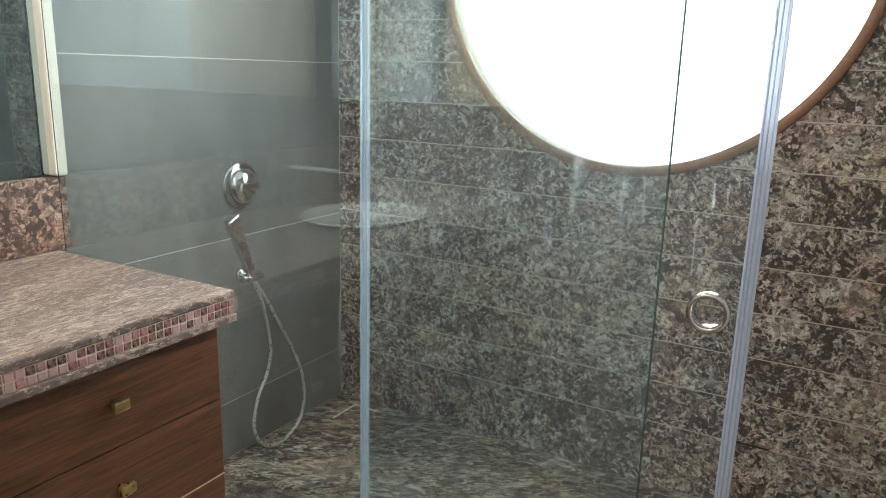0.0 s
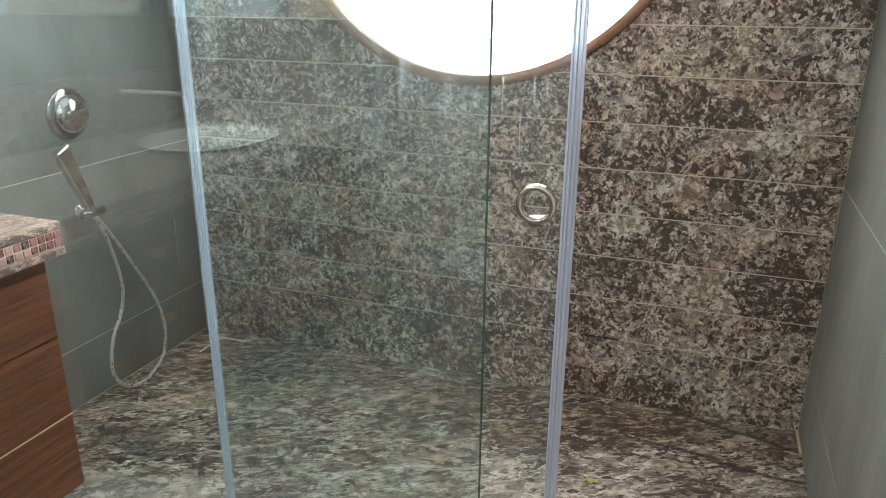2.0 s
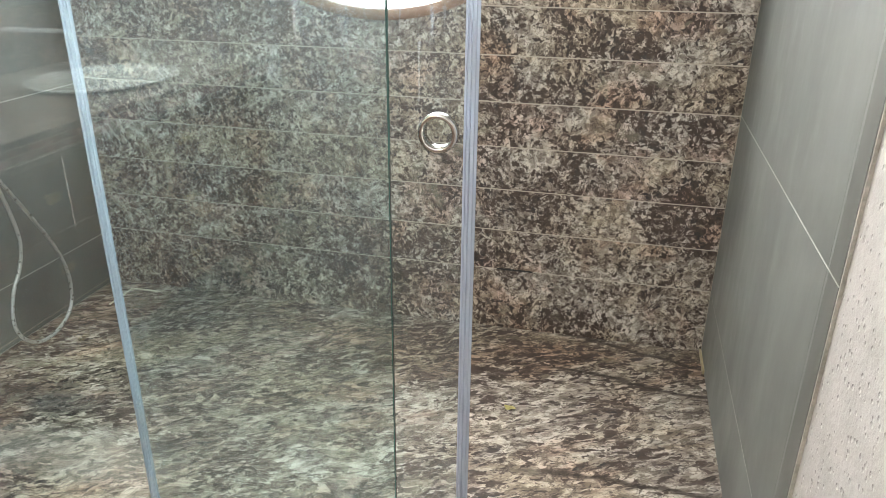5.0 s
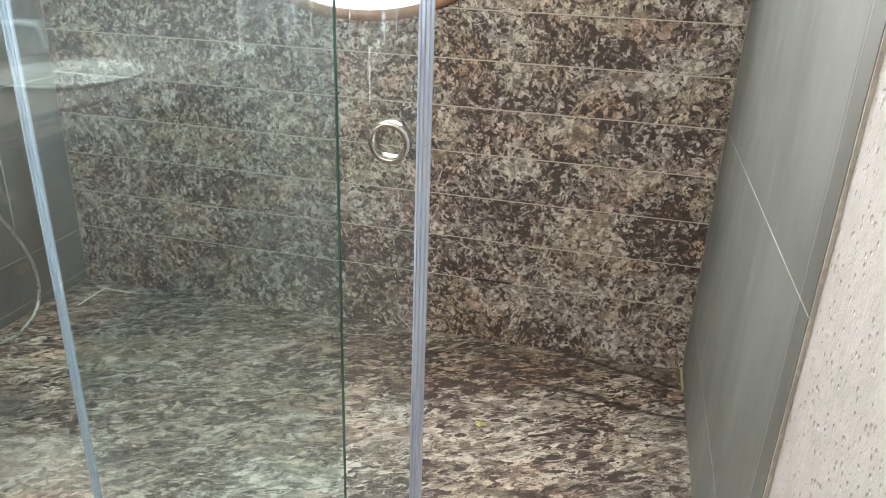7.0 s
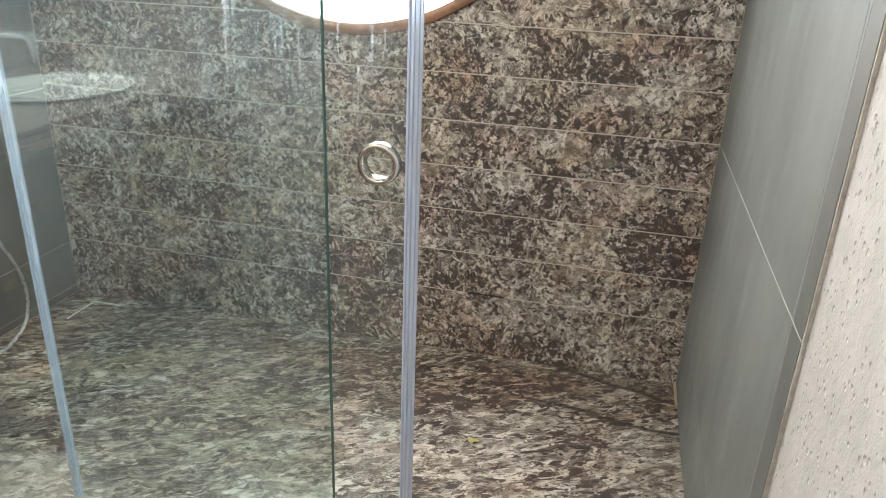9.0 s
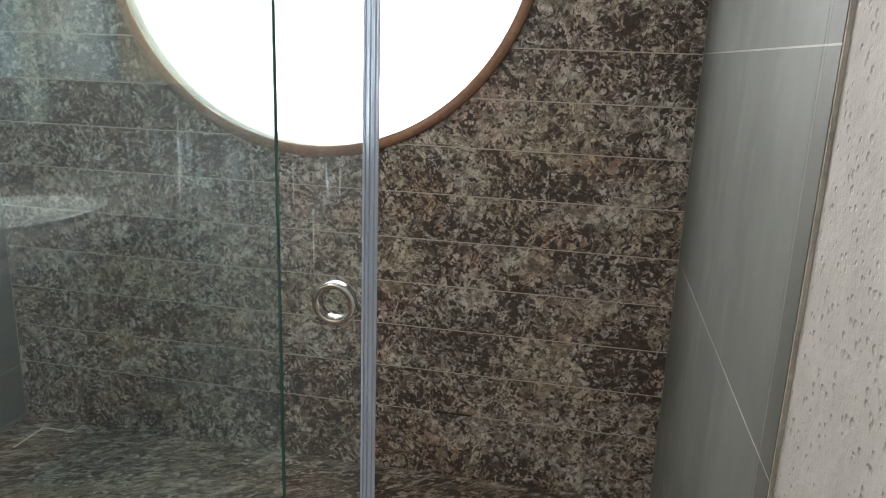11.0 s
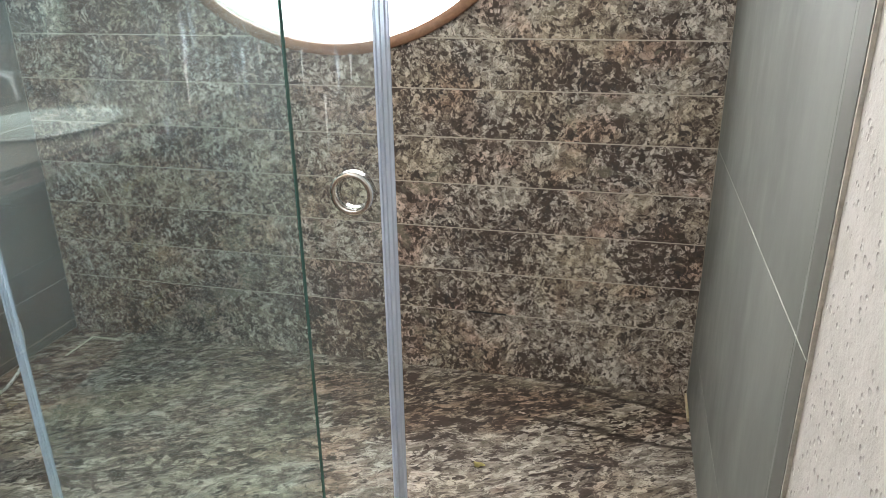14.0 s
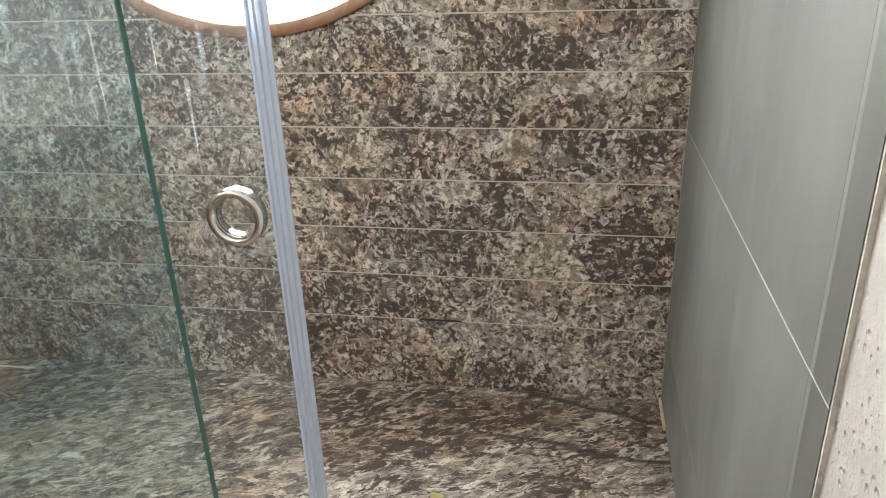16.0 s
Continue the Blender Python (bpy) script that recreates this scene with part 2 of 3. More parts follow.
def pane(name, tint, film):
    """Clear glass with a thin film of dried water on it."""
    m = Mat(name)
    m.set(tint, 0.0)
    m.b.inputs["Transmission Weight"].default_value = 1.0
    m.b.inputs["IOR"].default_value = 1.72
    v = m.coords()
    cloud = m.noise(v, 3.5, 5, 0.6)
    streak = m.noise(m.coords((48, 1, 2.2)), 2.0, 4, 0.6)
    drop = m.noise(v, 60, 3, 0.5)
    sep = m.node("ShaderNodeSeparateXYZ")
    m.link(v, sep.inputs[0])
    # film thickens with height, standing in for window glare on the glass
    a = m.math("MULTIPLY", m.ramp(cloud, [(0.3, 0.55), (0.7, 1.3)]), m.ramp(m.math("MULTIPLY", sep.outputs[2], 0.5), [(0.15, film * 0.6), (0.35, film * 0.8), (0.55, film * 1.5)]))
    # runs of dried limescale below shoulder height
    run = m.math("MULTIPLY", m.ramp(m.math("DIVIDE", sep.outputs[2], 2.0), [(0.51, 0.0), (0.57, 0.7), (0.61, 1.0), (0.68, 0.3)]), m.ramp(m.math("MULTIPLY", sep.outputs[0], -0.4), [(0.2, 0.15), (0.27, 1.0), (0.42, 1.0), (0.5, 0.15)]))
    b = m.math("MULTIPLY", m.math("MULTIPLY", m.ramp(streak, [(0.60, 0.0), (0.70, 1.0)]), run), film * 26)
    b = m.math("MULTIPLY", b, m.ramp(drop, [(0.35, 0.15), (0.6, 1.0)]))
    dots = m.ramp(m.voronoi(v, 70), [(0.06, 0.22), (0.13, 0.0)])
    dots = m.math("MULTIPLY", dots, m.ramp(m.noise(v, 5, 2), [(0.5, 0.0), (0.62, 1.0)]))
    b = m.math("ADD", b, dots)
    dust = m.node("ShaderNodeBsdfDiffuse")
    dust.inputs["Color"].default_value = (0.70, 0.78, 0.85, 1)
    back = m.node("ShaderNodeBsdfTranslucent")
    back.inputs["Color"].default_value = (0.70, 0.78, 0.85, 1)
    film_mix = m.node("ShaderNodeMixShader", Fac=0.5)
    m.link(dust.outputs[0], film_mix.inputs[1])
    m.link(back.outputs[0], film_mix.inputs[2])
    mx = m.node("ShaderNodeMixShader")
    m.link(m.math("ADD", a, b, True), mx.inputs[0])
    m.link(m.b.outputs[0], mx.inputs[1])
    m.link(film_mix.outputs[0], mx.inputs[2])
    m.link(mx.outputs[0], m.out.inputs[0])
    return m.m


GRANITE_WALL = granite("granite_wall", 0.35, squash=(0.95, 0.95, 0.95), tone=1.14, tint=(0.975, 1.0, 1.03),
                       marks=((-0.32, 0.99, 0.10, 0.06, 0.22), (-0.10, 0.74, 0.07, 0.045, 0.22), (-0.31, 0.787, 0.07, 0.012, 0.35), (-0.12, 0.43, 0.12, 0.16, 0.14), (-0.15, 0.93, 0.13, 0.06, -0.22), (-0.45, 0.74, 0.09, 0.06, -0.18), (-0.37, 0.42, 0.11, 0.085, -0.26), (-0.62, 0.62, 0.08, 0.05, -0.2)))
GRANITE_FLOOR = granite("granite_floor", 0.0, squash=(0.50, 1.05, 1), turn=(0, 0, 0.45), floor=True, tone=0.99, tint=(0.97, 1.0, 1.01),
                        marks=((-1.43, -0.035, 0.13, 0.035, 0.3), (-0.75, -0.31, 0.09, 0.045, 0.3), (-1.03, -0.17, 0.07, 0.05, 0.25), (-0.30, -0.42, 0.10, 0.05, 0.25), (-0.95, -0.55, 0.25, 0.16, -0.14)))
GRANITE_TOP = granite("granite_top", 2.0, squash=(2.0, 0.75, 1.4), tone=0.78, tint=(1.0, 0.92, 0.91), veil=0.28)
GRANITE_SPLASH = granite("granite_upstand", 2.0, squash=(0.9, 0.9, 0.9), tone=0.8, tint=(1.0, 0.86, 0.82), veil=0.1)
SLATE = slate("slate", (0.168, 0.178, 0.167))
SLATE_EDGE = slate("slate_edge", (0.195, 0.205, 0.193))
# darker slate tone for two narrow wall strips
SLATE_DARK = slate("slate_trim", (0.13, 0.135, 0.125))
GROUT = plain("grout", (0.52, 0.455, 0.375), 0.8, grain=60)
GROUT_GREY = plain("grout_grey", (0.54, 0.55, 0.52), 0.8, grain=60)
PLASTER = plaster("plaster")
PALE_METAL = plain("pale_metal", (0.78, 0.73, 0.58), 0.5, grain=60, vary=0.15, relief=0.1)
MORTAR = plain("mortar", (0.43, 0.41, 0.365), 0.9, grain=80, vary=0.4, relief=0.5)
PAINT = plain("paint", (0.70, 0.72, 0.73), 0.7, grain=40, vary=0.05)
CEIL = plain("ceiling_paint", (0.75, 0.74, 0.72), 0.8, grain=30, vary=0.04)
CHROME = plain("chrome", (0.70, 0.70, 0.71), 0.09, 1.0, grain=20, vary=0.08, relief=0)
SATIN = plain("satin_chrome", (0.95, 0.95, 0.95), 0.22, 0.4, grain=20, vary=0.02, relief=0)
STEEL = plain("steel", (0.62, 0.59, 0.55), 0.14, 1.0, grain=40, vary=0.1, relief=0)
HOSE = plain("hose_steel", (0.66, 0.66, 0.65), 0.30, 0.9, grain=90, vary=0.06, relief=0.03)
BRASS = plain("brass", (0.50, 0.36, 0.16), 0.3, 1.0, grain=60, vary=0.25)
WOOD = wood("teak", (0.045, 0.017, 0.008), (0.21, 0.083, 0.034), 0.35, (4, 2.2, 34))
RIM_WOOD = wood("rim_wood", (0.20, 0.095, 0.05), (0.30, 0.155, 0.085), 0.45, (20, 20, 20))
BEIGE = wood("pale_wood", (0.50, 0.37, 0.25), (0.66, 0.52, 0.37), 0.5, (20, 20, 2))
CREAM = plain("cream_paint", (0.72, 0.68, 0.58), 0.45, grain=20, vary=0.06)
CERAMIC = plain("ceramic", (0.84, 0.84, 0.82), 0.12, grain=10, vary=0.02, relief=0)
GLASS_FIX = pane("glass_fixed", (0.80, 0.922, 0.925), 0.0075)
GLASS_DOOR = pane("glass_door", (0.865, 0.945, 0.95), 0.011)
# yellow of a light reflection on the floor, put in as a colour
FLOOR_GLINT = plain("petal", (0.50, 0.44, 0.17), 0.6, grain=90, vary=0.3)
SEALANT = plain("sealant", (0.46, 0.39, 0.25), 0.5, grain=60, vary=0.3)
DARK = plain("dark_gap", (0.02, 0.02, 0.02), 0.7)

_m = Mat("limescale")
_m.set(_m.ramp(_m.noise(_m.coords(), 300, 3), [(0.3, (0.62, 0.65, 0.64)), (0.7, (0.82, 0.84, 0.83))]), 0.5)
_clear = _m.node("ShaderNodeBsdfTransparent")
_thin = _m.node("ShaderNodeMixShader", Fac=0.19)
_m.link(_clear.outputs[0], _thin.inputs[1])
_m.link(_m.b.outputs[0], _thin.inputs[2])
_m.link(_thin.outputs[0], _m.out.inputs[0])
LIME = _m.m
_m = Mat("seal")
_m.set((0.70, 0.78, 0.93), 0.25)
_m.b.inputs["Transmission Weight"].default_value = 0.4
_m.b.inputs["IOR"].default_value = 1.4
_m.bump(_m.noise(_m.coords((60, 60, 2)), 3, 3), 0.1, 0.001)
SEAL = _m.m
_m = Mat("mirror_glass")
_m.set((0.62, 0.75, 0.80), 0.02, 1.0)
MIRROR = _m.m
_m = Mat("glass_edge")
_m.set((0.05, 0.12, 0.10), 0.1)
EDGE = _m.m
_m = Mat("mosaic")
_oi = _m.node("ShaderNodeObjectInfo")
_c = _m.ramp(_oi.outputs["Random"], [(0.0, (0.055, 0.022, 0.018)), (0.24, (0.16, 0.055, 0.047)), (0.42, (0.32, 0.15, 0.14)), (0.62, (0.10, 0.045, 0.036)), (0.76, (0.42, 0.28, 0.255))], "CONSTANT")
_n = _m.noise(_m.coords(), 150, 4)
_m.set(_m.mix(_m.ramp(_n, [(0.4, 0.0), (0.65, 0.5)]), _c, (0.55, 0.33, 0.30)), 0.3)
MOSAIC = _m.m
_m = Mat("frosted")
_m.set((0.95, 0.96, 0.97), 0.35)
_m.b.inputs["Transmission Weight"].default_value = 1.0
FROST = _m.m
_m = Mat("daylight")
_e = _m.node("ShaderNodeEmission", Color=(0.965, 0.97, 0.965, 1), Strength=SKYLIGHT)
_m.link(_e.outputs[0], _m.out.inputs[0])
DAYLIGHT = _m.m
_m = Mat("lamp_glow")
_e = _m.node("ShaderNodeEmission", Color=(1.0, 0.94, 0.85, 1), Strength=LAMP)
_m.link(_e.outputs[0], _m.out.inputs[0])
GLOW = _m.m
_m = Mat("fill_glow")
_e = _m.node("ShaderNodeEmission", Color=(1.0, 0.94, 0.85, 1), Strength=LAMP * 0.8)
_m.link(_e.outputs[0], _m.out.inputs[0])
GLOW_FILL = _m.m


# ---- mesh helpers ----
def part(name, bm, mat, parent=None, label=""):
    me = bpy.data.meshes.new(name)
    bm.normal_update()
    bm.to_mesh(me)
    bm.free()
    me.materials.append(mat)
    ob = new(name, me)
    if parent is not None:
        ob.parent = parent
    if label:
        ob["label"] = label
    return ob


def thing(name, label, category, group="", kind="", at=(0, 0, 0)):
    ob = new(name)
    ob.location = at
    return tagged(ob, label, category, group, kind)


def box(x0, x1, y0, y1, z0, z1, bevel=0.0, bm=None, seg=2):
    own = bm is None
    bm = bm or bmesh.new()
    vs = [bm.verts.new((x, y, z)) for x in (x0, x1) for y in (y0, y1) for z in (z0, z1)]
    fs = [bm.faces.new([vs[i] for i in q]) for q in ((0, 1, 3, 2), (4, 6, 7, 5), (0, 4, 5, 1), (2, 3, 7, 6), (0, 2, 6, 4), (1, 5, 7, 3))]
    if bevel and own:
        bmesh.ops.bevel(bm, geom=bm.edges[:], offset=bevel, segments=seg, affect="EDGES", profile=0.5)
    return bm


def lathe(profile, steps=48, axis="z", at=(0, 0, 0), closed=False):
    """Turns a profile of (radius, height) about an axis."""
    bm = bmesh.new()
    rings = []
    for r, h in profile:
        ring = []
        for i in range(steps):
            a = 2 * math.pi * i / steps
            p = {"z": (r * math.cos(a), r * math.sin(a), h), "y": (r * math.cos(a), h, r * math.sin(a)), "x": (h, r * math.cos(a), r * math.sin(a))}[axis]
            ring.append(bm.verts.new(Vector(p) + Vector(at)))
        rings.append(ring)
    pairs = list(zip(rings, rings[1:])) + ([(rings[-1], rings[0])] if closed else [])
    for a, b in pairs:
        for i in range(steps):
            j = (i + 1) % steps
            bm.faces.new((a[i], a[j], b[j], b[i])).smooth = True
    if not closed:
        for ring in (rings[0], rings[-1]):
            bm.faces.new(ring)
    bmesh.ops.recalc_face_normals(bm, faces=bm.faces[:])
    return bm


def spline(points, n=12):
    """Points along a smooth line through the given ones."""
    pts = [Vector(p) for p in points]
    out = []
    for i in range(len(pts) - 1):
        a, b, c, d = pts[max(i - 1, 0)], pts[i], pts[i + 1], pts[min(i + 2, len(pts) - 1)]
        for k in range(n):
            t = k / n
            out.append(0.5 * ((2 * b) + (c - a) * t + (2 * a - 5 * b + 4 * c - d) * t * t + (3 * b - a - 3 * c + d) * t ** 3))
    return out + [pts[-1]]


def sweep(path, section, closed=True):
    """Runs a section of (side, up) points along a path."""
    bm = bmesh.new()
    rings = []
    up = Vector((0.31, 0.2, 0.93))
    for i, p in enumerate(path):
        d = (path[min(i + 1, len(path) - 1)] - path[max(i - 1, 0)]).normalized()
        s = d.cross(up).normalized()
        u = s.cross(d).normalized()
        rings.append([bm.verts.new(p + s * a + u * b) for a, b in section])
    n = len(section)
    for a, b in zip(rings, rings[1:]):
        for i in range(n):
            bm.faces.new((a[i], a[(i + 1) % n], b[(i + 1) % n], b[i])).smooth = True
    bm.faces.new(rings[0])
    bm.faces.new(rings[-1])
    bmesh.ops.recalc_face_normals(bm, faces=bm.faces[:])
    return bm


def circle(r, n=10):
    return [(r * math.cos(2 * math.pi * i / n), r * math.sin(2 * math.pi * i / n)) for i in range(n)]


def slab(outline, y0, y1):
    """A plate from an outline of (x, z) points, between two depths."""
    bm = bmesh.new()
    front = [bm.verts.new((x, y0, z)) for x, z in outline]
    back = [bm.verts.new((x, y1, z)) for x, z in outline]
    bm.faces.new(front)
    bm.faces.new(back[::-1])
    n = len(outline)
    for i in range(n):
        bm.faces.new((front[i], back[i], back[(i + 1) % n], front[(i + 1) % n]))
    bmesh.ops.recalc_face_normals(bm, faces=bm.faces[:])
    return bm


# ---- the room ----
def wall_with_round_hole(y0, y1, x0, x1, z0, z1, r):
    """A wall plate with a round opening."""
    n = 72
    bm = bmesh.new()
    rows = []
    for y in (y0, y1):
        inner = [bm.verts.new((CX + r * math.cos(2 * math.pi * i / n), y, CZ + r * math.sin(2 * math.pi * i / n))) for i in range(n)]
        outer = []
        for i in range(n):
            c, s = math.cos(2 * math.pi * i / n), math.sin(2 * math.pi * i / n)
            ks = [k for k in (((x1 - CX) / c) if c > 1e-6 else None, ((x0 - CX) / c) if c < -1e-6 else None,
                              ((z1 - CZ) / s) if s > 1e-6 else None, ((z0 - CZ) / s) if s < -1e-6 else None) if k is not None]
            k = min(ks)
            outer.append(bm.verts.new((CX + k * c, y, CZ + k * s)))
        rows.append((inner, outer))
    for i in range(n):
        j = (i + 1) % n
        for inner, outer in rows:
            bm.faces.new((inner[i], inner[j], outer[j], outer[i]))
        bm.faces.new((rows[0][0][i], rows[0][0][j], rows[1][0][j], rows[1][0][i]))
        bm.faces.new((rows[0][1][i], rows[0][1][j], rows[1][1][j], rows[1][1][i]))
    bmesh.ops.recalc_face_normals(bm, faces=bm.faces[:])
    return bm


floor = tagged(part("floor", box(W - 0.3, 0.3, SOUTH - 0.3, 0.3, -0.15, F - 0.006), GROUT), "wet granite bathroom floor with pale joints", "floor", kind="structure")
wall_north = tagged(part("wall_north", wall_with_round_hole(0.0012, 0.2, W - 0.3, 0.3, -0.1, TOP, CR + 0.021), GROUT),
                    "shower wall clad in grooved mottled granite courses", "wall", kind="structure")
wall_west = tagged(part("wall_west", box(W - 0.2, W - 0.0008, SOUTH - 0.2, 0.006, -0.1, TOP), GROUT_GREY), "grey-green slate tiled wall with pale joints", "wall", kind="structure")
wall_east = tagged(part("wall_east", box(0.014, 0.2, SOUTH - 0.2, 0.006, -0.1, TOP), PLASTER), "rough white plastered wall with slate tiles in the shower", "wall", kind="structure")
wall_south = tagged(part("wall_south", box(W - 0.2, 0.2, SOUTH - 0.2, SOUTH, -0.1, TOP), PAINT), "plain grey wall above a granite dado", "wall", kind="structure")
part("tile_bed", box(0.0004, 0.0134, FRONT, 0.001, F, TOP), GROUT_GREY, wall_east, "pale grout bed")
part("plaster_coat", box(0.007, 0.0142, SOUTH + 0.016, FRONT - 0.0052, F + 0.001, TOP - 0.001), PLASTER, wall_east)
part("sealant_bead", box(-0.007, 0.0, -0.15, -0.004, F + 0.0005, F + 0.016, 0.002), SEALANT, wall_east, "yellowed sealant bead")
part("dado", box(W, 0.014, SOUTH, SOUTH + 0.014, F, 1.237), GRANITE_TOP, wall_south, "mottled granite dado")
ceiling = tagged(part("ceiling", box(W - 0.2, 0.2, SOUTH - 0.2, 0.2, TOP, TOP + 0.1), CEIL), "plain white painted ceiling", "ceiling", kind="structure")

# ---- round window ----
window = thing("window_round", "large round frosted window in a slim brown wooden rim", "window", kind="structure")
part("rim", lathe([(CR, -0.012), (CR + 0.029, -0.012), (CR + 0.033, -0.008), (CR + 0.033, 0.004), (CR, 0.004)], 96, "y", (CX, 0, CZ), True), RIM_WOOD, window, "brown wooden rim")
# reveal coloured pale to carry the bright daylight falling on it
part("reveal", lathe([(CR + 0.001, 0.0045), (CR + 0.018, 0.0045), (CR + 0.018, 0.15), (CR + 0.001, 0.15)], 96, "y", (CX, 0, CZ), True), CREAM, window, "pale reveal with the window light put into its colour")
pn = part("window_pane", lathe([(CR - 0.001, 0.045), (CR - 0.001, 0.053)], 96, "y", (CX, 0, CZ)), FROST, window, "frosted white pane")
pn.visible_shadow = False
tagged(part("backdrop", lathe([(CR - 0.002, 0.10), (CR - 0.002, 0.104)], 96, "y", (CX, 0, CZ)), DAYLIGHT), "bright overcast daylight behind the round window", "sky", kind="structure")

# ---- glass screen ----
screen = thing("shower_screen", "fixed clear glass shower panel with dried water film", "glass panel")
FIX_EDGE = -0.7265
gp = part("glass_pane", box(W + 0.048, FIX_EDGE, FIX_Y - 0.004, FIX_Y + 0.004, F + 0.004, 2.05), GLASS_FIX, screen)
gp.visible_shadow = False
part("polished_edge", box(FIX_EDGE + 0.0004, FIX_EDGE + 0.0016, FIX_Y - 0.004, FIX_Y + 0.004, F + 0.004, 2.05), EDGE, screen, "dark green polished glass edge")
part("floor_channel", box(W + 0.002, FIX_EDGE, FIX_Y - 0.007, FIX_Y + 0.007, F + 0.0005, F + 0.0038), GROUT, screen, "pale sealant line along the floor")

door = thing("sliding_glass_door", "frameless sliding glass door with pale plastic edge seals", "shower door")
D0, D1 = -1.331, -0.592
gp = part("glass_pane", box(D0, D1, SLIDE_Y - 0.004, SLIDE_Y + 0.004, F + 0.012, 2.05), GLASS_DOOR, door)
gp.visible_shadow = False


def seal(x, side):
    """A clipped plastic edge seal with two ridges and a fin."""
    out = [(0, -0.0065), (0.003, -0.0065), (0.0045, -0.009), (0.006, -0.0065), (0.0105, -0.0065), (0.012, -0.010), (0.0135, -0.0065), (0.019, -0.0065), (0.021, -0.003), (0.025, -0.001), (0.025, 0.001), (0.021, 0.003), (0.019, 0.0065), (0, 0.0065)]
    out = [(a * 0.88 + 0.0015, b) for a, b in out]
    bm = bmesh.new()
    rows = [[bm.verts.new((x + side * (a - 0.013), SLIDE_Y + b, z)) for a, b in out] for z in (F + 0.012, 2.05)]
    n = len(out)
    for i in range(n):
        bm.faces.new((rows[0][i], rows[0][(i + 1) % n], rows[1][(i + 1) % n], rows[1][i]))
    bm.faces.new(rows[0])
    bm.faces.new(rows[1])
    bmesh.ops.recalc_face_normals(bm, faces=bm.faces[:])
    return bm


part("edge_seal", seal(D0 + 0.006, -1), SEAL, door, "bluish translucent plastic seal")
part("edge_seal", seal(D1 - 0.002, 1), SEAL, door, "bluish translucent plastic seal")
pull = part("finger_pull", lathe([(0.0335, -0.0045), (0.0335, -0.0095), (0.031, -0.012), (0.0275, -0.0125), (0.025, -0.011), (0.022, 0.010), (0.0245, 0.012), (0.031, 0.012), (0.0335, 0.0095), (0.0335, 0.0045)], 56, "y", (-0.649, SLIDE_Y, 1.003), True), STEEL, door, "round polished steel finger pull")



def lime_run(x, y, z0, z1, w):
    """A dried run of limescale: a splash at its head, a thin tail and a drop at its foot."""
    half = [(z1 + w * 1.6, 0.2), (z1 + w, 0.8), (z1, 1.0), (z1 - w * 1.5, 0.55), ((z0 + z1) / 2, 0.34), (z0 + w * 1.2, 0.30), (z0 + w * 0.4, 0.5), (z0, 0.15)]
    lean = lambda z: 0.12 * w * math.sin(z * 170)
    right = [(x + lean(z) + w * k, z) for z, k in half]
    left = [(x + lean(z) - w * k, z) for z, k in reversed(half)]
    return slab(right + left, y - 0.0003, y)


FACE, DOOR_FACE = FIX_Y - 0.0041, SLIDE_Y - 0.0041
for x, z0, z1, w in ((-1.367, 0.762, 0.905, 0.0022), (-0.878, 1.130, 1.185, 0.0042), (-0.760, 1.112, 1.214, 0.0028), (-0.797, 1.140, 1.175, 0.0024), (-0.772, 1.105, 1.140, 0.0032)):
    part("lime_run", lime_run(x, FACE, z0, z1, w), LIME, screen, "dried whitish run of limescale")
for x, z0, z1, w in ((-0.681, 1.054, 1.143, 0.0038), (-0.712, 1.150, 1.205, 0.0026), (-0.640, 1.165, 1.200, 0.0034)):
    part("lime_run", lime_run(x, DOOR_FACE, z0, z1, w), LIME, door, "dried whitish run of limescale")
drops = random.Random(11)
for parent, y, x0, x1, n in ((screen, FACE, -1.00, -0.74, 26), (door, DOOR_FACE, -0.72, -0.60, 20)):
    bm = bmesh.new()
    for i in range(n):
        cx, cz, q = drops.uniform(x0, x1), drops.triangular(1.10, 1.27, 1.21), drops.uniform(0.0010, 0.0028)
        ring = [bm.verts.new((cx + q * math.cos(a) * drops.uniform(0.6, 1.2), y - 0.0003, cz + q * 1.3 * math.sin(a) * drops.uniform(0.7, 1.2))) for a in (2 * math.pi * j / 9 for j in range(9))]
        low = [bm.verts.new((p.co.x, y, p.co.z)) for p in ring]
        bm.faces.new(ring)
        for j in range(9):
            bm.faces.new((ring[j], ring[(j + 1) % 9], low[(j + 1) % 9], low[j]))
    bmesh.ops.recalc_face_normals(bm, faces=bm.faces[:])
    tagged(part("dried_drops", bm, LIME, parent, "dried whitish water drops"), kind="stuff")

# ---- shower fittings on the left wall ----
mixer = thing("shower_mixer", "round chrome shower mixer on the slate wall", "mixer tap")
MX = (W, -0.560, 0.962)
part("cover_plate", lathe([(0.082, 0.0), (0.083, 0.004), (0.080, 0.009), (0.060, 0.013), (0.0, 0.0135)], 64, "x", MX), CHROME, mixer)
part("knob", lathe([(0.064, 0.010), (0.060, 0.024), (0.050, 0.036), (0.036, 0.043), (0.018, 0.047), (0.0, 0.048)], 48, "x", MX), CHROME, mixer)
bm = box(W + 0.030, W + 0.052, MX[1] - 0.046, MX[1] + 0.046, MX[2] - 0.018, MX[2] + 0.016, 0.010, seg=4)
part("lever", bm, CHROME, mixer)

